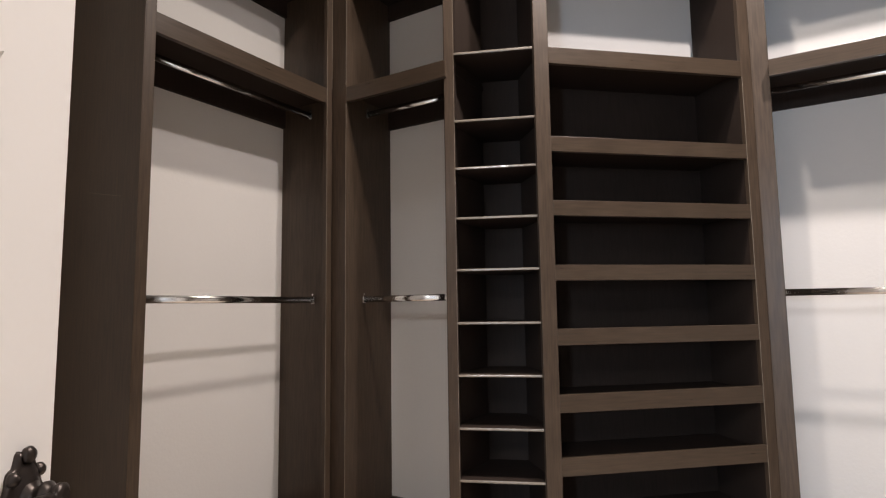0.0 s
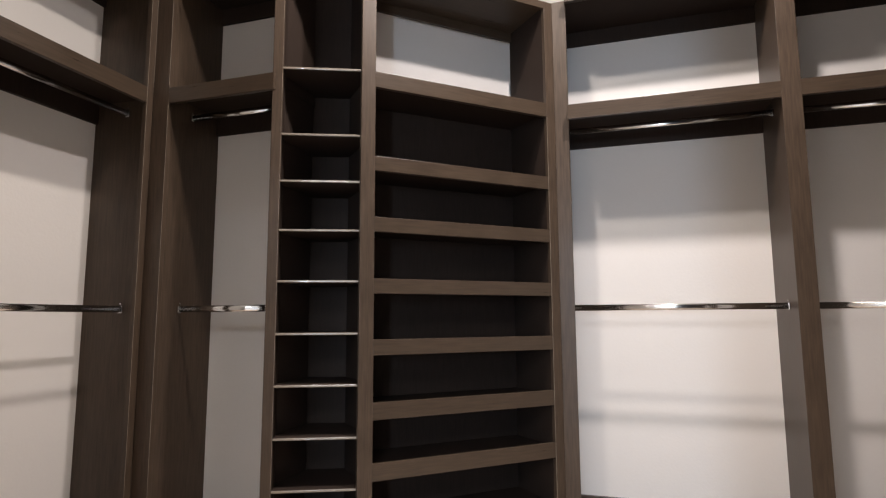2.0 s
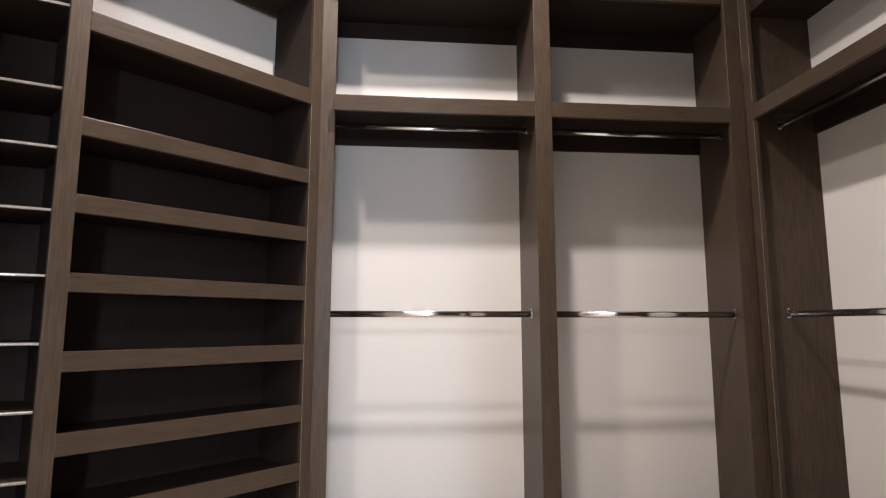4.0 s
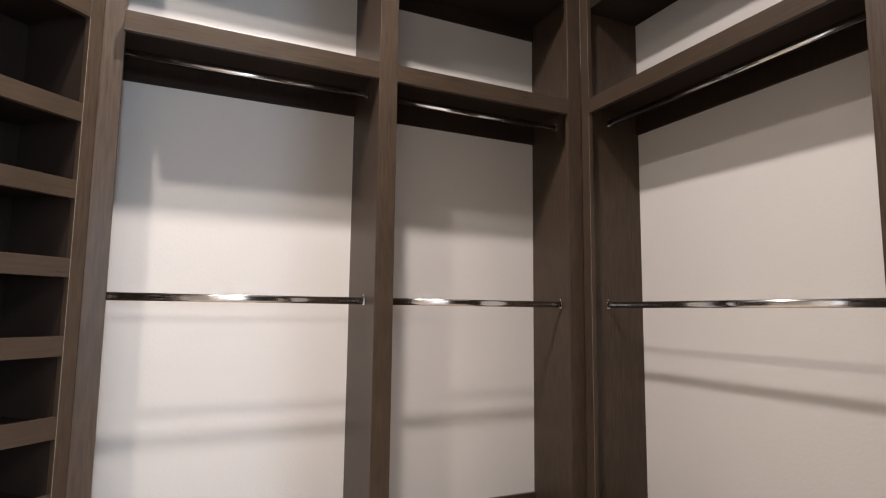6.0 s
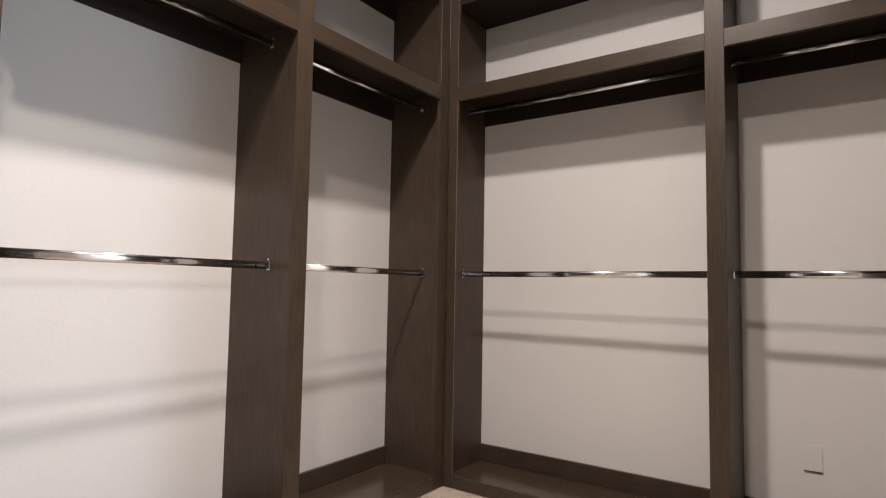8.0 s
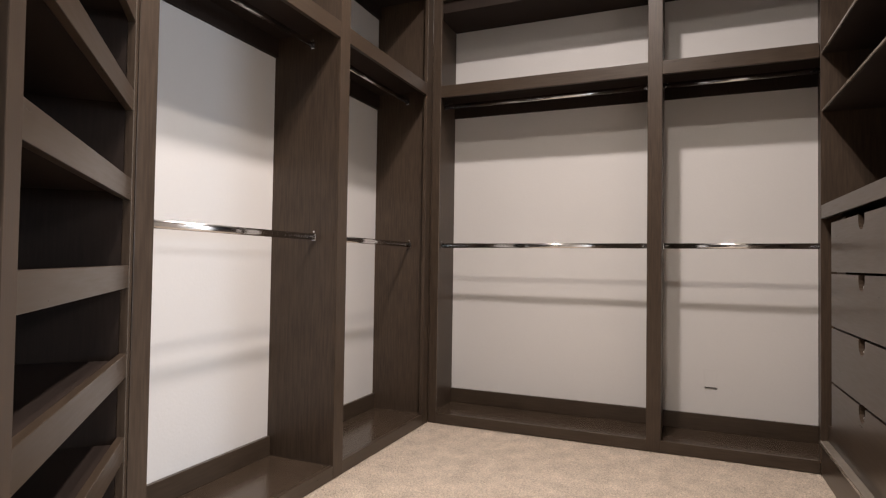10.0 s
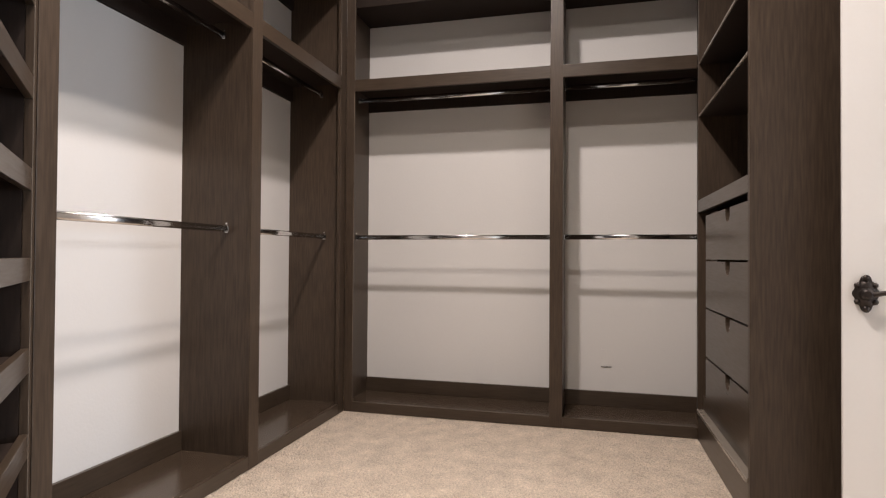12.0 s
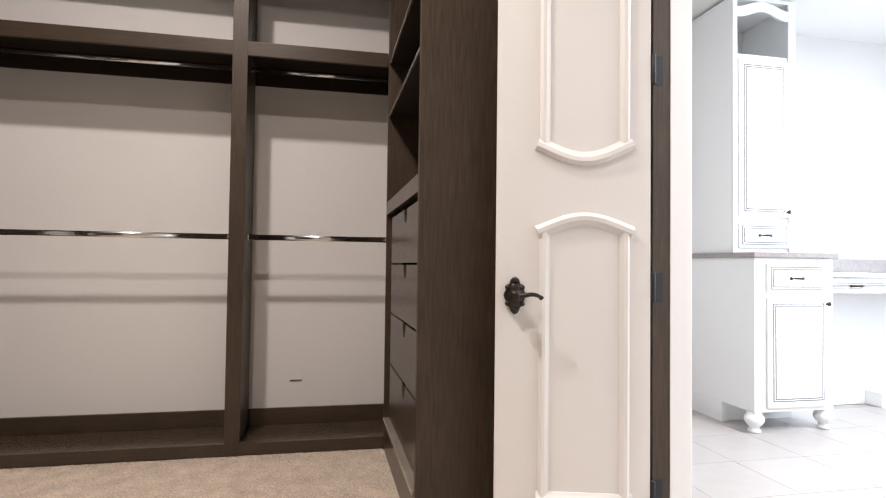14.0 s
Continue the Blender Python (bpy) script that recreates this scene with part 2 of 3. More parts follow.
# ---- fitted closet units; in each, x runs along the front, y into the wall ----
RAIL0, RAIL1, TOP0, TOP1, DECK = 2.202, 2.282, 2.867, 2.910, 0.064
ROD_LOW, ROD_HIGH, ROD_IN = 1.198, 2.180, 0.135
E = 0.0022


def rod(unit, u0, u1, z, depth):
    """A flat oval chrome rod between two end sockets."""
    bm = bmesh.new()
    ring = []
    for k in range(24):
        a = 2 * math.pi * (k + 0.5) / 24
        ring.append((0.0078 * math.cos(a), 0.0160 * math.copysign(abs(math.sin(a)) ** 0.9, math.sin(a))))
    ends = [[bm.verts.new((u, y, z0)) for y, z0 in ring] for u in (u0 + 0.002, u1 - 0.002)]
    for k in range(24):
        bm.faces.new((ends[0][k], ends[0][(k + 1) % 24], ends[1][(k + 1) % 24], ends[1][k]))
    bm.faces.new(ends[0][::-1])
    bm.faces.new(ends[1])
    bmesh.ops.recalc_face_normals(bm, faces=bm.faces)
    r = part("hanging_rod", bm, CHROME, unit, "chrome oval hanging rod", pose(0, depth, z), True)
    for u, s in ((u0, 1), (u1, -1)):
        bm = box(min(u, u + s * 0.009), max(u, u + s * 0.009), -0.012, 0.012, -0.019, 0.015, 0.003)
        part("rod_socket", bm, CHROME, r, "chrome rod socket")
        part("screw", lathe([(0.0045, 0), (0.0045, 0.004), (0.002, 0.005)], 10, "X" if s > 0 else "X"), CHROME, r, "", pose(u + (0.004 if s > 0 else -0.009), 0, 0.026), True)


def bay(m, u0, u1, depth, label, left=(0, 0), right=(0, 0), left_panel=0.0, right_panel=0.0, set_left=0.0, set_right=0.0, soffit=0.0, left_in=0.0, group="hanging bays"):
    """A double hanging bay: opening from u0 to u1, stiles left and right of it given by their span, side panels behind them."""
    unit = thing("hanging_bay", m, label, "closet unit", group)
    if left[1] > left[0]:
        part("stile", box(left[0], left[1], left_in, left_in + 0.024, 0, TOP1, E), ESPRESSO, unit)
    if right[1] > right[0]:
        part("stile", box(right[0], right[1], 0, 0.024, 0, TOP1, E), ESPRESSO, unit)
    if left_panel:
        part("side_panel", box(u0 - set_left - left_panel, u0 - set_left - 0.002, left_in + 0.0245, depth, 0, TOP1 - 0.004, 0.001), ESPRESSO, unit)
    if right_panel:
        part("side_panel", box(u1 + set_right + 0.002, u1 + set_right + right_panel, 0.0245, depth, 0, TOP1 - 0.004, 0.001), ESPRESSO, unit)
    a, b = u0 - 0.0015, u1 + 0.0015
    c, d = a - set_left, b + set_right
    back = left_in + 0.0245

    def board(z0, z1):
        """A board across the bay, notched round a stile that stands back."""
        if left_in:
            return slab([(a, 0.0235), (d, 0.0235), (d, depth), (c, depth), (c, back), (a, back)], z0, z1)
        return box(c, max(b, d), 0.0235, depth, z0, z1, 0.001)

    part("rail", box(a, b, 0.001, 0.023, RAIL0, RAIL1, E), ESPRESSO_H, unit)
    part("shelf", board(RAIL1 - 0.034, RAIL1 - 0.004), ESPRESSO_SHADED, unit)
    part("cleat", box(c, d, depth - 0.019, depth, 2.147, RAIL1 - 0.035, 0.001), ESPRESSO_SHADED, unit)
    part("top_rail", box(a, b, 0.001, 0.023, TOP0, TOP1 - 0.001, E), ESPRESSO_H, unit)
    part("top_panel", board(soffit or TOP0 + 0.012, TOP1 - 0.005), ESPRESSO_SHADED, unit)
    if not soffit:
        part("cleat", box(c, d, depth - 0.019, depth, 2.79, TOP0 + 0.0115, 0.001), ESPRESSO_SHADED, unit)
    part("kick_board", box(a, b, 0.001, 0.023, 0, DECK + 0.002, E), ESPRESSO_H, unit)
    part("deck", board(DECK - 0.02, DECK), ESPRESSO_GLOSS, unit, "polished espresso wood deck")
    part("back_board", box(c, d, depth - 0.019, depth, DECK + 0.0005, 0.163, 0.0015), ESPRESSO_H, unit)
    rod(unit, u0 - set_left, u1 + set_right, ROD_LOW, ROD_IN)
    rod(unit, u0 - set_left, u1 + set_right, ROD_HIGH, ROD_IN + 0.03)
    return unit


west = bay(pose(AX, 0, 0, 0, 0, 90), 1.353, 2.275, 0.38, "espresso wood double hanging bay beside a tall end panel", (1.312, 1.353), (2.275, 2.3145), 0.041, 0.02, 0.0, 0.055)
notch = bay(pose(0, BY, 0), -1.756, -1.166, 0.375, "narrow espresso wood hanging bay with two chrome rods", (-1.8495, -1.756), (0, 0), 0.024, 0.0, 0.0, -0.08)
bay(pose(0, CY, 0), 0.095, 1.110, 0.408, "wide espresso wood hanging bay beside the diagonal shoe shelves", (0.020, 0.095), (1.110, 1.197), 0.02, 0.087, 0.035, 0.0, 0.0, 0.066)
inner = bay(pose(0, CY, 0), 1.197, 2.158, 0.408, "espresso wood double hanging bay next to the inner corner", (0, 0), (2.158, 2.2455), 0, 0.03, 0.0, 0.048)
corner = bay(pose(DX, 0, 0, 0, 0, -90), -3.086, -1.757, 0.381, "widest espresso wood double hanging bay above the beige carpet", (-3.1485, -3.086), (-1.757, -1.676), 0.018, 0.081, 0.042, 0.0, 2.79)
bay(pose(DX, 0, 0, 0, 0, -90), -1.676, -0.896, 0.381, "espresso wood hanging bay beside the drawers, outlet behind", (0, 0), (0, 0), 0, 0.018, 0.0, 0.062, 2.79)

part("end_panel", box(1.312, 1.3345, 0.3805, 0.638, 0, TOP1 - 0.004, 0.001), ESPRESSO, west)
part("end_skin", box(1.3072, 1.3115, -0.001, 0.639, 0, TOP1, 0.001), ESPRESSO, west, "plain dark outer face of the end panel")
part("scratch", tube([(1.307, 0.112, 1.578), (1.307, 0.20, 1.592), (1.307, 0.345, 1.618)], [0.0007, 0.0011, 0.0008], 6), EDGE, west, "fine pale scratch on the end panel")



def edge_line(unit, u, y, z0, z1):
    """A thin pale band along a stile, with the edge's highlight put into its colour."""
    part("edge_strip", box(u - 0.0009, u + 0.0009, y - 0.001, y + 0.003, z0, z1), EDGE, unit, "thin pale edge band with its highlight painted in")


edge_line(west, 2.2765, 0, 0.0, TOP1 - 0.003)
edge_line(west, 2.312, 0, RAIL1 + 0.01, TOP1 - 0.003)
edge_line(notch, -1.7575, 0, RAIL1 + 0.012, TOP1 - 0.003)
edge_line(notch, -1.7575, 0, 0.0, RAIL0 - 0.01)
edge_line(corner, -3.0875, 0, RAIL1 + 0.012, TOP1 - 0.003)
edge_line(corner, -3.0875, 0, DECK + 0.01, RAIL0 - 0.01)
edge_line(inner, 2.160, 0, RAIL1 + 0.012, TOP1 - 0.003)
# Unseen panel, added to block light between the narrow bay and the tower.
part("side_panel", box(-1.190, -1.172, 0.030, 0.374, 0, TOP1 - 0.004, 0.001), ESPRESSO_SHADED, notch)

# narrow shelf tower
TOWER = pose(-1.178, 2.328, 0, 0, 0, 22.7)
unit = thing("shelf_tower", TOWER, "narrow espresso wood tower of thin open shelves", "shelf unit")
TL, TR, TD = 0.046, 0.412, 0.355
part("stile", box(0.0, TL, 0, 0.024, 0, TOP1, E), ESPRESSO, unit)
part("stile", box(TR, TR + 0.018, 0, 0.024, 0, TOP1, E), ESPRESSO, unit)
part("side_panel", box(TL - 0.02, TL - 0.001, 0.0245, TD, 0, TOP1 - 0.004, 0.001), ESPRESSO_SHADED, unit)
part("side_panel", box(TR + 0.001, TR + 0.017, 0.0245, TD, 0, TOP1 - 0.004, 0.001), ESPRESSO_SHADED, unit)
part("back_panel", box(TL - 0.02, TR + 0.017, TD + 0.0005, TD + 0.015, 0, TOP1 - 0.004, 0.001), ESPRESSO_SHADED, unit)
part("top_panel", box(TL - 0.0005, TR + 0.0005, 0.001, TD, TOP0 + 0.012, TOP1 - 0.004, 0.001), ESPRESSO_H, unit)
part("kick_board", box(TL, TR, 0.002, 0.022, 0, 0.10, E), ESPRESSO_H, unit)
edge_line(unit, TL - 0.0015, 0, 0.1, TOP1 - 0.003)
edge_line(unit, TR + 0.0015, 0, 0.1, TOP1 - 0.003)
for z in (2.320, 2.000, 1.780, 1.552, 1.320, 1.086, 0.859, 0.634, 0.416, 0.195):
    s = part("shelf", box(TL - 0.0005, TR + 0.0005, 0.012, TD, z - 0.012, z, 0.002), ESPRESSO_SHADED, unit)
    part("edge_strip", box(TL - 0.0005, TR + 0.0005, 0.003, 0.0115, z - 0.011, z - 0.0005, 0.003), EDGE, s, "thin glossy lighter edge band")

# diagonal shoe shelves
SHOE = pose(-0.793, 2.474, 0, 0, 0, 42.5)
unit = thing("shoe_shelves", SHOE, "diagonal espresso wood shoe shelves with raised front lips, empty", "shelf unit")
SL, SR = 0.069, 1.048
part("stile", box(0.0, SL, 0, 0.024, 0, TOP1, E), ESPRESSO, unit)
part("stile", box(SR, SR + 0.066, 0, 0.024, 0, TOP1, E), ESPRESSO, unit)
part("corner_filler", box(SR + 0.045, SR + 0.065, 0.0245, 0.06, 0, TOP1 - 0.004, 0.001), ESPRESSO, unit)
part("side_panel", box(SL - 0.02, SL - 0.001, 0.0245, 0.36, 0, TOP1 - 0.004, 0.001), ESPRESSO_SHADED, unit)
part("side_panel", box(SR + 0.001, SR + 0.02, 0.0245, 0.36, 0, TOP1 - 0.004, 0.001), ESPRESSO_SHADED, unit)
part("back_panel", box(SL - 0.02, SR + 0.02, 0.3605, 0.374, 0, 2.30, 0.001), ESPRESSO_SHADED, unit)
part("top_rail", box(SL - 0.001, SR + 0.001, 0.001, 0.023, TOP0, TOP1 - 0.001, E), ESPRESSO_H, unit)
part("top_panel", box(SL - 0.001, SR + 0.001, 0.0235, 0.36, TOP0 + 0.012, TOP1 - 0.005, 0.001), ESPRESSO_H, unit)
part("cleat", box(SL, SR, 0.341, 0.360, 2.826, TOP0 + 0.0115, 0.001), ESPRESSO_H, unit)
for z0, z1 in ((2.238, 2.316), (1.833, 1.903), (1.545, 1.614), (1.260, 1.329), (0.982, 1.053), (0.699, 0.775), (0.438, 0.513), (0.155, 0.230)):
    s = part("shelf", box(SL - 0.0005, SR + 0.0005, 0.0235, 0.36, z1 - 0.045, z1 - 0.022, 0.001), ESPRESSO_SHADED, unit)
    part("front_lip", box(SL - 0.0005, SR + 0.0005, 0.001, 0.023, z0, z1, E), ESPRESSO_H, s)
part("kick_board", box(SL, SR, 0.004, 0.022, 0, 0.10, E), ESPRESSO_H, unit)
edge_line(unit, SR + 0.0015, 0, 0.1, 2.236)

# drawer unit
DRAWERS = pose(DX, EY, 0, 0, 0, 180)
unit = thing("drawer_unit", DRAWERS, "tall espresso wood unit with four drawers below open shelves", "drawer unit")
W, DEEP = DX - 1.102, 0.78
part("end_panel", box(W - 0.03, W, 0.0, DEEP, 0, TOP1, E), ESPRESSO, unit)
part("side_panel", box(0.003, 0.022, 0.0, DEEP, 0, TOP1, E), ESPRESSO, unit)
part("filler", box(0.0225, 0.20, 0.070, 0.088, 0.16, 1.335, 0.001), ESPRESSO, unit)
part("back_panel", box(0.0225, W - 0.0305, 0.40, 0.42, 0, TOP1 - 0.004, 0.001), ESPRESSO_SHADED, unit)
part("counter_rail", box(0.0225, W - 0.0305, 0.001, 0.025, 1.336, 1.408, E), ESPRESSO_H, unit)
part("counter_shelf", box(0.0225, W - 0.0305, 0.0255, 0.40, 1.37, 1.404, 0.001), ESPRESSO_H, unit)
for z in (1.915, 2.225):
    s = part("shelf", box(0.0225, W - 0.0305, 0.012, 0.40, z - 0.014, z, 0.002), ESPRESSO_SHADED, unit)
    part("edge_strip", box(0.0225, W - 0.0305, 0.003, 0.0115, z - 0.0135, z - 0.0005, 0.003), EDGE, s, "thin glossy lighter edge band")
part("top_rail", box(0.0225, W - 0.0305, 0.001, 0.024, TOP0, TOP1, E), ESPRESSO_H, unit)
part("top_panel", box(0.0225, W - 0.0305, 0.0245, 0.40, 2.79, TOP1 - 0.004, 0.001), ESPRESSO_H, unit)
part("kick_board", box(0.0225, W - 0.0305, 0.002, 0.022, 0, 0.16, E), ESPRESSO_H, unit)
part("base_ledge", box(0.0225, W - 0.0305, -0.008, 0.30, 0.161, 0.182, 0.005), EDGE, unit, "glossy lighter edge of the base ledge")
part("base_board", box(0.0225, W - 0.0305, 0.030, 0.046, 0.1825, 0.262, 0.001), ESPRESSO_H, unit)
# Added dark sheet for the shade seen through the finger notches.
part("void_sheet", box(0.204, W - 0.034, 0.22, 0.23, 0.25, 1.33, 0.001), ESPRESSO_SHADED, unit, "added dark sheet standing for the shade inside the drawer stack")


def notched_front(x0, x1, z0, z1, xc, half, deep, y0, y1):
    """A drawer front with a rounded finger notch cut into its top edge."""
    outline = [(x0, z0), (x1, z0), (x1, z1), (xc + half, z1), (xc + half, z1 - deep + half)]
    for k in range(1, 8):
        a = math.pi * k / 8
        outline.append((xc + half * math.cos(a), z1 - deep + half - half * math.sin(a)))
    outline += [(xc - half, z1 - deep + half), (xc - half, z1), (x0, z1)]
    bm = bmesh.new()
    front = [bm.verts.new((x, y0, z)) for x, z in outline]
    back = [bm.verts.new((x, y1, z)) for x, z in outline]
    bm.faces.new(front)
    bm.faces.new(back[::-1])
    for k in range(len(outline)):
        q = (k + 1) % len(outline)
        bm.faces.new((front[k], back[k], back[q], front[q]))
    bmesh.ops.recalc_face_normals(bm, faces=bm.faces)
    bmesh.ops.triangulate(bm, faces=[f for f in bm.faces if len(f.verts) > 4])
    return bm


for z0, z1 in ((1.060, 1.304), (0.794, 1.050), (0.521, 0.784), (0.262, 0.511)):
    d = part("drawer", notched_front(0.203, W - 0.034, z0, z1, 0.72, 0.045, 0.066, 0.010, 0.032), ESPRESSO_H, unit)
    # Chrome bead added to give each notch its small glint.
    part("notch_bead", lathe([(0.002, -0.009), (0.005, -0.006), (0.005, 0.006), (0.002, 0.009)], 12), CHROME, d, "small shiny bead that makes the glint in the finger notch", pose(0.694, 0.026, z1 - 0.052), True)

# wall outlet behind the hanging bay
unit = thing("wall_outlet", pose(DB, 1.40, 0.385, 0, 0, -90), "wall-coloured blank outlet plate with dark lower edge", "outlet")
part("cover_plate", box(-0.036, 0.036, -0.0022, 0, -0.056, 0.058, 0.002), WALL, unit)
part("lower_strip", box(-0.036, 0.036, -0.006, 0, -0.0592, -0.0565, 0.0004), BLACK, unit, "dark strip along the lower edge of the plate")
for z in (-0.042, 0.044):
    part("screw", lathe([(0.003, 0), (0.0026, 0.0008)], 10, "Y"), WALL, unit, "", pose(0, -0.0022, z, 180), True)


# ---- double door, both leaves standing open into the closet ----
def arch(u0, u1, z, rise, count=18):
    """A brow line, arched from end to end."""
    pts = []
    for k in range(count + 1):
        f = k / count
        pts.append((u0 + (u1 - u0) * f, 0, z + rise * math.sin(math.pi * f) ** 1.15))
    return pts


MOULD = [(-0.018, 0), (-0.016, 0.007), (-0.008, 0.014), (0.003, 0.013), (0.011, 0.007), (0.018, 0.003), (0.018, 0)]
BROW = [(s * 1.35, u * 1.25) for s, u in MOULD]
MOULD_R = [(-s, u) for s, u in MOULD][::-1]


BROW_R = [(-s, u) for s, u in BROW][::-1]


def lever_set(leaf, u, z, face, way):
    """An ornate lever on a beaded oval rose; face: the surface's y and its outward sign, way: the side to which the lever points."""
    y, out = face
    flip = Matrix.Diagonal((1, -out, 1, 1))
    bm = bmesh.new()
    count = 48
    rings = []
    for k, (r, h) in enumerate(((1.0, 0.0), (1.0, 0.004), (0.93, 0.009), (0.80, 0.008), (0.72, 0.012), (0.45, 0.016), (0.30, 0.018))):
        ring = []
        for q in range(count):
            a = 2 * math.pi * q / count
            wave = 1 + (0.07 * math.cos(10 * a) + 0.05 * math.cos(4 * a) if k < 3 else 0)
            ring.append(bm.verts.new((0.036 * r * wave * math.cos(a), -h, 0.058 * r * wave * math.sin(a))))
        rings.append(ring)
    for a, b in zip(rings, rings[1:]):
        for q in range(count):
            bm.faces.new((a[q], a[(q + 1) % count], b[(q + 1) % count], b[q]))
    bm.faces.new(rings[-1])
    bmesh.ops.recalc_face_normals(bm, faces=bm.faces)
    at = pose(u, y, z) @ flip
    rose = part("lever_rose", bm, BRONZE, leaf, "dark bronze oval rose with a scalloped edge", at, True)
    for s in (-1, 1):
        part("finial", lathe([(0.001, -0.002), (0.010, 0.003), (0.012, 0.009), (0.008, 0.014), (0.001, 0.016)], 12, "Y"), BRONZE, rose, "", pose(0, -0.002, s * 0.054, 180), True)
    for a in (35, 145, 215, 325):
        part("leaf_boss", lathe([(0.001, -0.002), (0.009, 0.002), (0.010, 0.008), (0.006, 0.013), (0.001, 0.015)], 12, "Y"), BRONZE, rose, "", pose(0.031 * math.cos(radians(a)), -0.002, 0.050 * math.sin(radians(a)), 180), True)
    part("neck", lathe([(0.021, 0.010), (0.022, 0.016), (0.014, 0.021), (0.013, 0.027), (0.019, 0.031), (0.020, 0.037), (0.015, 0.041), (0.014, 0.046), (0.017, 0.049), (0.017, 0.056), (0.010, 0.060)], 20, "Y"), BRONZE, rose, "", pose(0, 0, 0, 180), True)
    pts = [(way * x, -0.047 - 0.004 * math.sin(x * 30), 0.010 * math.sin((x - 0.02) * 52) * min(1, x * 12) - (0.0 if x < 0.088 else (x - 0.088) * 0.9)) for x in [0.0054 * k for k in range(18)]]
    part("lever", tube(pts, [0.010 - 0.00022 * k + (0.002 if k > 15 else 0) for k in range(18)]), BRONZE, rose, "dark bronze curled lever", None, True)


def door_leaf(name, hinge, free, label, side, lever_z):
    """A leaf from hinge to free edge; side: +1 when the room face lies to local -y."""
    d = Vector(free) - Vector(hinge)
    w, ang = d.length, math.degrees(math.atan2(d.y, d.x))
    leaf = tagged(new(name), label, "door", kind="structure")
    leaf.matrix_world = pose(hinge[0], hinge[1], 0.012, 0, 0, ang)
    h, th = HEAD - 0.018, 0.040
    part("slab", box(0.004, w, -th / 2, th / 2, 0, h, 0.003), DOOR_PAINT, leaf)
    lo, hi = (w * 0.172, w * 0.685) if side < 0 else (w * 0.130, w * 0.635)
    for y, out in ((-th / 2, -1), (th / 2, 1)):
        flip = pose(0, y, 0) @ Matrix.Diagonal((1, -out, 1, 1))
        for pl, ph, rl, rh in ((0.23, 1.158, 0.0, 0.048), (1.475, 2.20, -0.055, 0.055)):
            part("stile_moulding", sweep([(lo, 0, pl), (lo, 0, ph)], MOULD), DOOR_PAINT, leaf, "", flip)
            part("stile_moulding", sweep([(hi, 0, pl), (hi, 0, ph)], MOULD_R), DOOR_PAINT, leaf, "", flip)
            part("brow_moulding", sweep(arch(lo - 0.026, hi + 0.026, ph, rh), BROW), DOOR_PAINT, leaf, "", flip)
            part("brow_moulding", sweep(arch(lo - 0.026, hi + 0.026, pl, rl), BROW_R), DOOR_PAINT, leaf, "", flip)
        lever_set(leaf, w - 0.068, lever_z, (y, out), -1)
    for z in (0.25, 0.97, 1.74, 2.25):
        if z < h - 0.06:
            part("hinge", lathe([(0.007, -0.052), (0.008, -0.050), (0.008, 0.050), (0.007, 0.052)], 12), HINGE, leaf, "dark metal hinge", pose(-0.006, side * -0.018, z), True)
    return leaf


door_leaf("door_1", (DOOR_R + 0.006, SOUTH + 0.012), (0.915, 0.643), "white painted two-panel arched door leaf standing open", -1, 0.935)
door_leaf("door_2", (DOOR_L - 0.006, SOUTH + 0.012), (-0.803, 0.573), "white painted arched door leaf standing wide open with bronze lever", 1, 0.90)
for z in (0.262, 0.982, 1.752):
    unit = thing("hinge_plate", pose(DOOR_R, SOUTH - 0.03, z), "dark metal hinge leaf on the door jamb", "hinge", "hinge leaves on the jamb")
    part("plate", box(0.0, 0.0025, -0.004, 0.03, -0.052, 0.052, 0.0004), HINGE, unit)
    for dz in (-0.035, 0.0, 0.035):
        part("screw", lathe([(0.004, 0), (0.0035, 0.0012)], 10, "X"), HINGE, unit, "", pose(-0.001, 0.020 if dz else 0.008, dz), True)

# ---- bathroom beyond the doors ----
BX0, BX1, BY0 = -1.9, 2.84, -4.3
structure("bath_ceiling", box(BX0, BX1, BY0, SOUTH_OUT, BCEIL, BCEIL + 0.1), CEILING, "white painted bathroom ceiling", "ceiling")
structure("bath_wall_east", box(BX1, BX1 + 0.1, BY0, SOUTH_OUT - 0.001, 0, BCEIL), WALL, "white painted bathroom wall behind the cabinets", "wall")
structure("bath_wall_west", box(BX0 - 0.1, BX0, BY0, SOUTH_OUT, 0, BCEIL), WALL, "white painted bathroom wall", "wall")
# Unseen window opening, added to house the cool fill.
WX0, WX1, WZ0, WZ1 = 0.453, 0.813, 0.95, 2.15
for name, x0, x1, z0, z1 in (("bath_wall_south_left", BX0 - 0.1, WX0, 0, BCEIL), ("bath_wall_south_right", WX1, BX1 + 0.1, 0, BCEIL), ("bath_wall_south_sill", WX0, WX1, 0, WZ0), ("bath_wall_south_head", WX0, WX1, WZ1, BCEIL)):
    structure(name, box(x0, x1, BY0 - 0.1, BY0, z0, z1), WALL, "white painted bathroom wall around the added window", "wall")
window = tagged(new("added_window"), "narrow white framed window, unseen, added round the cool fill", "window", kind="structure")
for x0, x1, z0, z1 in ((WX0, WX0 + 0.03, WZ0, WZ1), (WX1 - 0.03, WX1, WZ0, WZ1), (WX0 + 0.03, WX1 - 0.03, WZ0, WZ0 + 0.03), (WX0 + 0.03, WX1 - 0.03, WZ1 - 0.03, WZ1)):
    part("window_frame", box(x0, x1, BY0 - 0.09, BY0 - 0.04, z0, z1, 0.003), TRIM_PAINT, window)
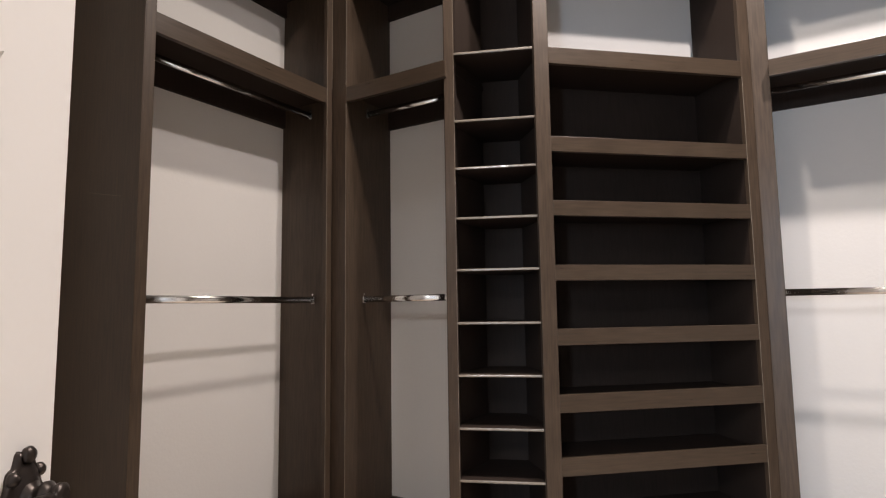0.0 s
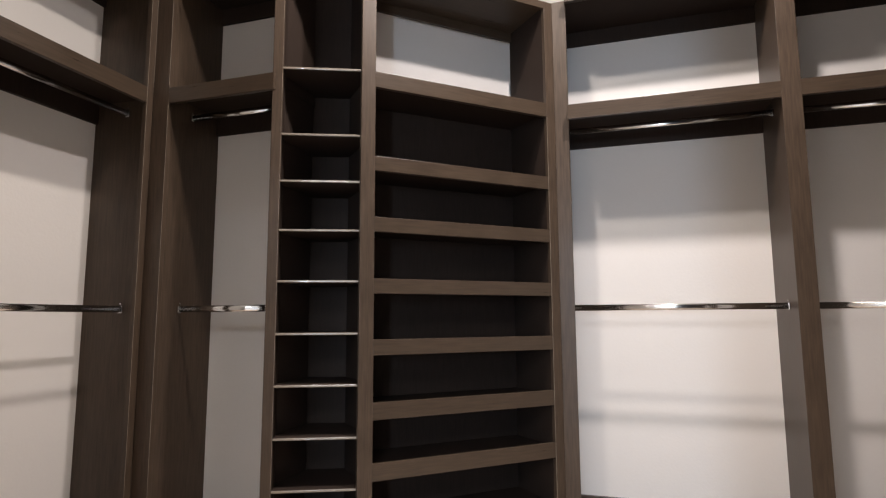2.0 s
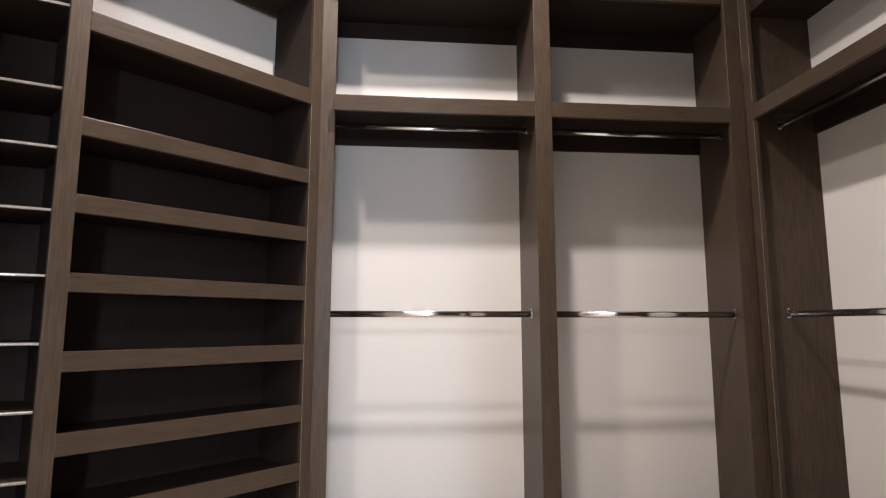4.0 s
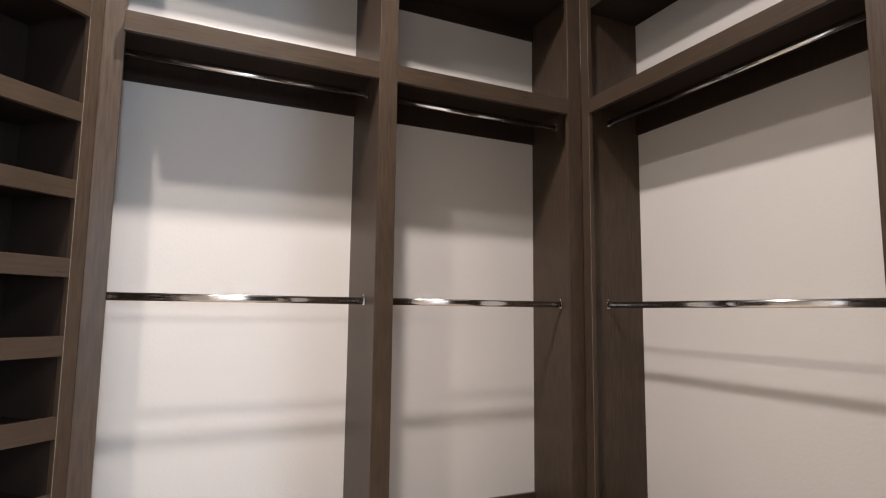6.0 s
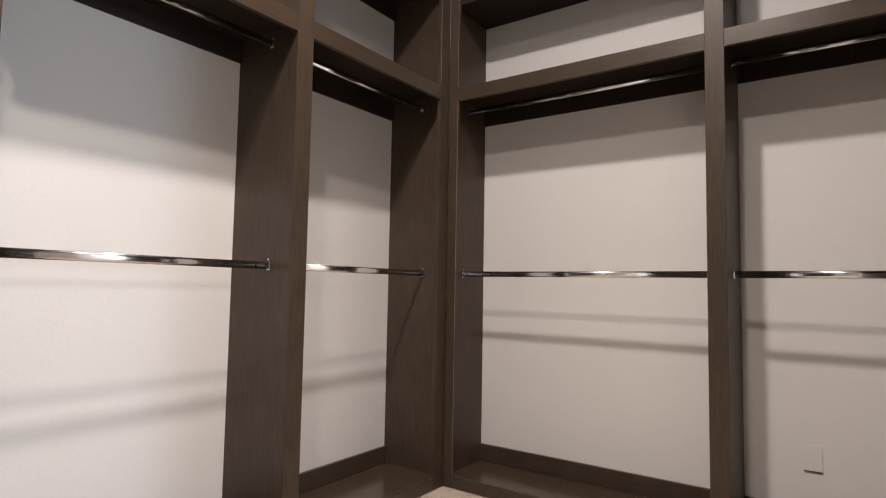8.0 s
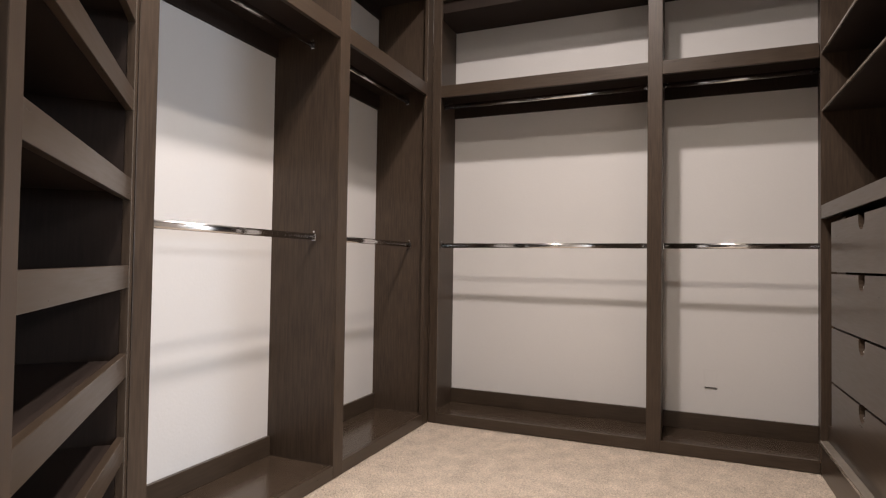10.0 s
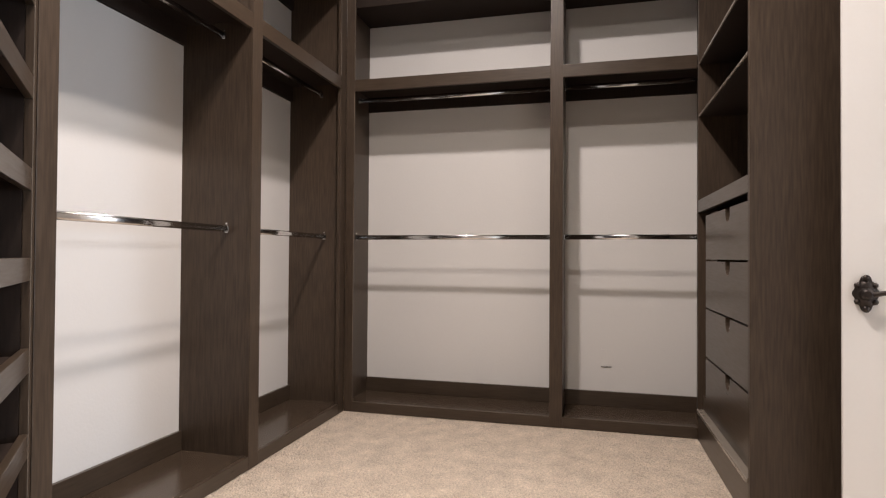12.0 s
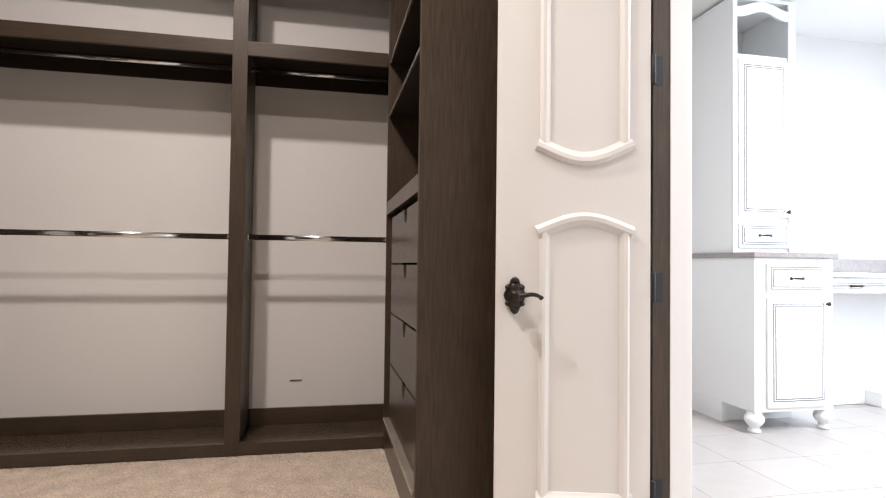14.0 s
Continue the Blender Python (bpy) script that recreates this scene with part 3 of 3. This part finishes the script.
part("pane", box(WX0 + 0.03, WX1 - 0.03, BY0 - 0.068, BY0 - 0.062, WZ0 + 0.03, WZ1 - 0.03), GLASS, window, "clear window glass")
bath_floor = structure("bath_floor", box(BX0, BX1, BY0, SOUTH - 0.001, -0.1, -0.004), GROUT, "pale stone tile floor of the bathroom", "floor")
structure("trim_threshold", box(DOOR_L, DOOR_R, SOUTH - 0.06, SOUTH - 0.0015, -0.02, 0.004, 0.002), TRIM_PAINT, "pale threshold strip between carpet and tile", "threshold")

FRONT = 2.12
base = thing("base_cabinet", pose(FRONT, -1.455, 0, 0, 0, -90), "white glazed base cabinet on turned feet with granite counter", "cabinet")
# local x runs along the front away from the closet, y into the wall
BW, BD = 0.60, 0.71
part("body", box(0, BW, 0, BD, 0.135, 1.125, 0.004), CABINET, base)
part("plinth", box(0.06, BW - 0.02, 0.32, BD, 0, 0.134, 0.003), CABINET, base)
part("side_skirt", slab([(0.0015, 0.31), (0.055, 0.31), (0.055, BD - 0.002), (0.0015, BD - 0.002)], 0.0, 0.1385), CABINET, base)
part("countertop", box(-0.025, BW + 0.02, -0.03, BD, 1.1255, 1.160, 0.006), GRANITE_DARK, base, "speckled grey granite counter with eased edge")


def framed_front(name, parent, x0, x1, z0, z1, y=0.0):
    f = part(name, box(x0, x1, y - 0.020, y - 0.0005, z0, z1, 0.004), CABINET, parent)
    b = 0.045 if z1 - z0 > 0.25 else 0.028
    # two glazed lines with a bead between them round the raised field
    for k, (inset, proud, mat, what) in enumerate(((-0.008, 0.0012, GLAZE, "groove"), (-0.001, 0.0022, CABINET, "bead"), (0.006, 0.0032, GLAZE, "groove"), (0.013, 0.0046, CABINET, "field"))):
        e = b + inset
        part(what, box(x0 + e, x1 - e, y - 0.020 - proud, y - 0.0195, z0 + e, z1 - e, 0.0006), mat, f, "grey glazed groove" if mat is GLAZE else "")
    return f


def bow_pull(parent, x, y, z):
    h = part("bow_handle", tube([(-0.045, 0, 0), (-0.04, -0.016, 0), (-0.02, -0.022, 0), (0, -0.024, 0), (0.02, -0.022, 0), (0.04, -0.016, 0), (0.045, 0, 0)], [0.004, 0.005, 0.006, 0.008, 0.006, 0.005, 0.004]), BRONZE, parent, "dark bronze bow handle", pose(x, y, z), True)
    for s in (-1, 1):
        part("handle_rose", lathe([(0.011, 0), (0.010, 0.004), (0.005, 0.006)], 14, "Y"), BRONZE, h, "", pose(s * 0.045, 0.001, 0, 180), True)


def knob(parent, x, y, z):
    part("knob", lathe([(0.008, 0), (0.005, 0.008), (0.006, 0.012), (0.014, 0.018), (0.014, 0.023), (0.007, 0.028)], 16, "Y"), BRONZE, parent, "dark bronze knob", pose(x, y, z, 180), True)


f = framed_front("drawer_front", base, 0.085, 0.520, 0.900, 1.088)
bow_pull(f, 0.30, -0.025, 0.992)
f = framed_front("cabinet_door", base, 0.085, 0.545, 0.165, 0.868)
knob(f, 0.530, -0.021, 0.828)
for x in (0.035, BW - 0.035):
    part("turned_foot", lathe([(0.032, 0), (0.040, 0.005), (0.040, 0.020), (0.028, 0.029), (0.032, 0.040), (0.048, 0.054), (0.060, 0.076), (0.060, 0.096), (0.050, 0.114), (0.044, 0.122), (0.047, 0.134)], 24), CABINET, base, "white turned bun foot", pose(x, 0.045, 0), True)

hutch = thing("hutch_cabinet", pose(2.335, -1.462, 1.1605, 0, 0, -90), "tall white glazed hutch cabinet standing on the counter", "cabinet")
HW, HD = 0.50, 0.49
for x0, x1 in ((0, 0.02), (HW - 0.02, HW)):
    part("side_panel", box(x0, x1, 0, HD, 0, 1.74, 0.003), CABINET, hutch)
part("face_stile", box(0.0, 0.035, -0.018, -0.0005, 0, 1.74, 0.003), CABINET, hutch)
part("face_stile", box(HW - 0.055, HW, -0.018, -0.0005, 0, 1.74, 0.003), CABINET, hutch)
part("lower_body", box(0.021, HW - 0.021, 0.001, HD, 0.0, 1.37, 0.003), CABINET, hutch)
part("back_panel", box(0.021, HW - 0.021, HD - 0.015, HD, 1.371, 1.74), CABINET, hutch)
part("top_panel", box(0.0, HW, -0.02, HD, 1.7405, 1.765, 0.003), CABINET, hutch)
part("arched_rail", sweep([(0.036 + (HW - 0.092) * k / 12, 0, 1.70 - 0.05 * abs(math.cos(math.pi * k / 12)) ** 2) for k in range(13)], [(-0.04, 0), (-0.04, 0.016), (0.03, 0.016), (0.03, 0)]), CABINET, hutch)
f = framed_front("drawer_front", hutch, 0.045, 0.44, 0.035, 0.205)
bow_pull(f, 0.245, -0.025, 0.12)
f = framed_front("cabinet_door", hutch, 0.045, 0.44, 0.245, 1.33)
knob(f, 0.425, -0.021, 0.285)

desk = thing("vanity_desk", pose(2.20, -2.058, 0, 0, 0, -90), "white vanity desk with knee space and pale granite top", "vanity")
part("countertop", box(0, 1.5, -0.02, 0.63, 1.0, 1.035, 0.006), GRANITE, desk, "pale speckled granite counter")
part("backsplash", box(0, 1.5, 0.605, 0.63, 1.0355, 1.14, 0.003), GRANITE, desk, "pale granite backsplash")
part("apron", box(0, 1.5, 0.01, 0.60, 0.89, 0.9995, 0.003), CABINET, desk)
f = framed_front("drawer_front", desk, 0.03, 0.72, 0.90, 0.985, 0.01)
bow_pull(f, 0.26, -0.0145, 0.943)
part("knee_panel", box(0.0, 1.5, 0.50, 0.60, 0.0, 0.8895, 0.004), CABINET, desk)
part("plinth", box(0.90, 1.5, 0.36, 0.4995, 0.0, 0.11, 0.003), CABINET, desk)

# towel ring on the bathroom wall
unit = thing("towel_ring", pose(BX1, -2.30, 1.72), "small dark towel ring on the bathroom wall", "towel ring")
part("mount", lathe([(0.02, -0.0), (0.018, 0.012), (0.008, 0.03)], 16, "X"), BRONZE, unit, "", pose(0, 0, 0, 0, 180), True)
part("ring", tube([(-0.03, 0.05 * math.sin(a), -0.05 + 0.05 * math.cos(a)) for a in [2 * math.pi * k / 20 for k in range(20)]], [0.004] * 20), BRONZE, unit, "", None, True)

# recessed ceiling lights
for lx, ly, lz in [(x, y, CEIL) for x, y, watts, tone in LAMPS] + [(*BATH_LAMP, BCEIL)]:
    unit = thing("recessed_downlight", pose(lx, ly, lz), "round white recessed ceiling downlight", "ceiling light", "ceiling downlights")
    bm = bmesh.new()
    n = 32
    rs = [[bm.verts.new((r * math.cos(2 * math.pi * k / n), r * math.sin(2 * math.pi * k / n), z)) for k in range(n)] for r, z in ((0.105, -0.0005), (0.102, -0.008), (0.083, -0.008), (0.083, -0.0005))]
    for a, b in zip(rs, rs[1:]):
        for k in range(n):
            bm.faces.new((a[k], a[(k + 1) % n], b[(k + 1) % n], b[k]))
    bmesh.ops.recalc_face_normals(bm, faces=bm.faces)
    part("trim_ring", bm, TRIM_PAINT, unit)

# stone tiles of the bathroom floor, laid square
tile_mesh = to_mesh("tile", box(0.0015, 0.4485, 0.0015, 0.4485, -0.004, 0.0, 0.001), TILE)
for i in range(11):
    for j in range(10):
        x, y = BX0 + 0.0 + 0.45 * i, SOUTH_OUT - 0.03 - 0.45 * (j + 1)
        if x + 0.45 > BX1 or y < BY0 - 0.2:
            continue
        ob = new("tile", tile_mesh)
        ob.parent = bath_floor
        ob.matrix_basis = pose(x, y, 0)
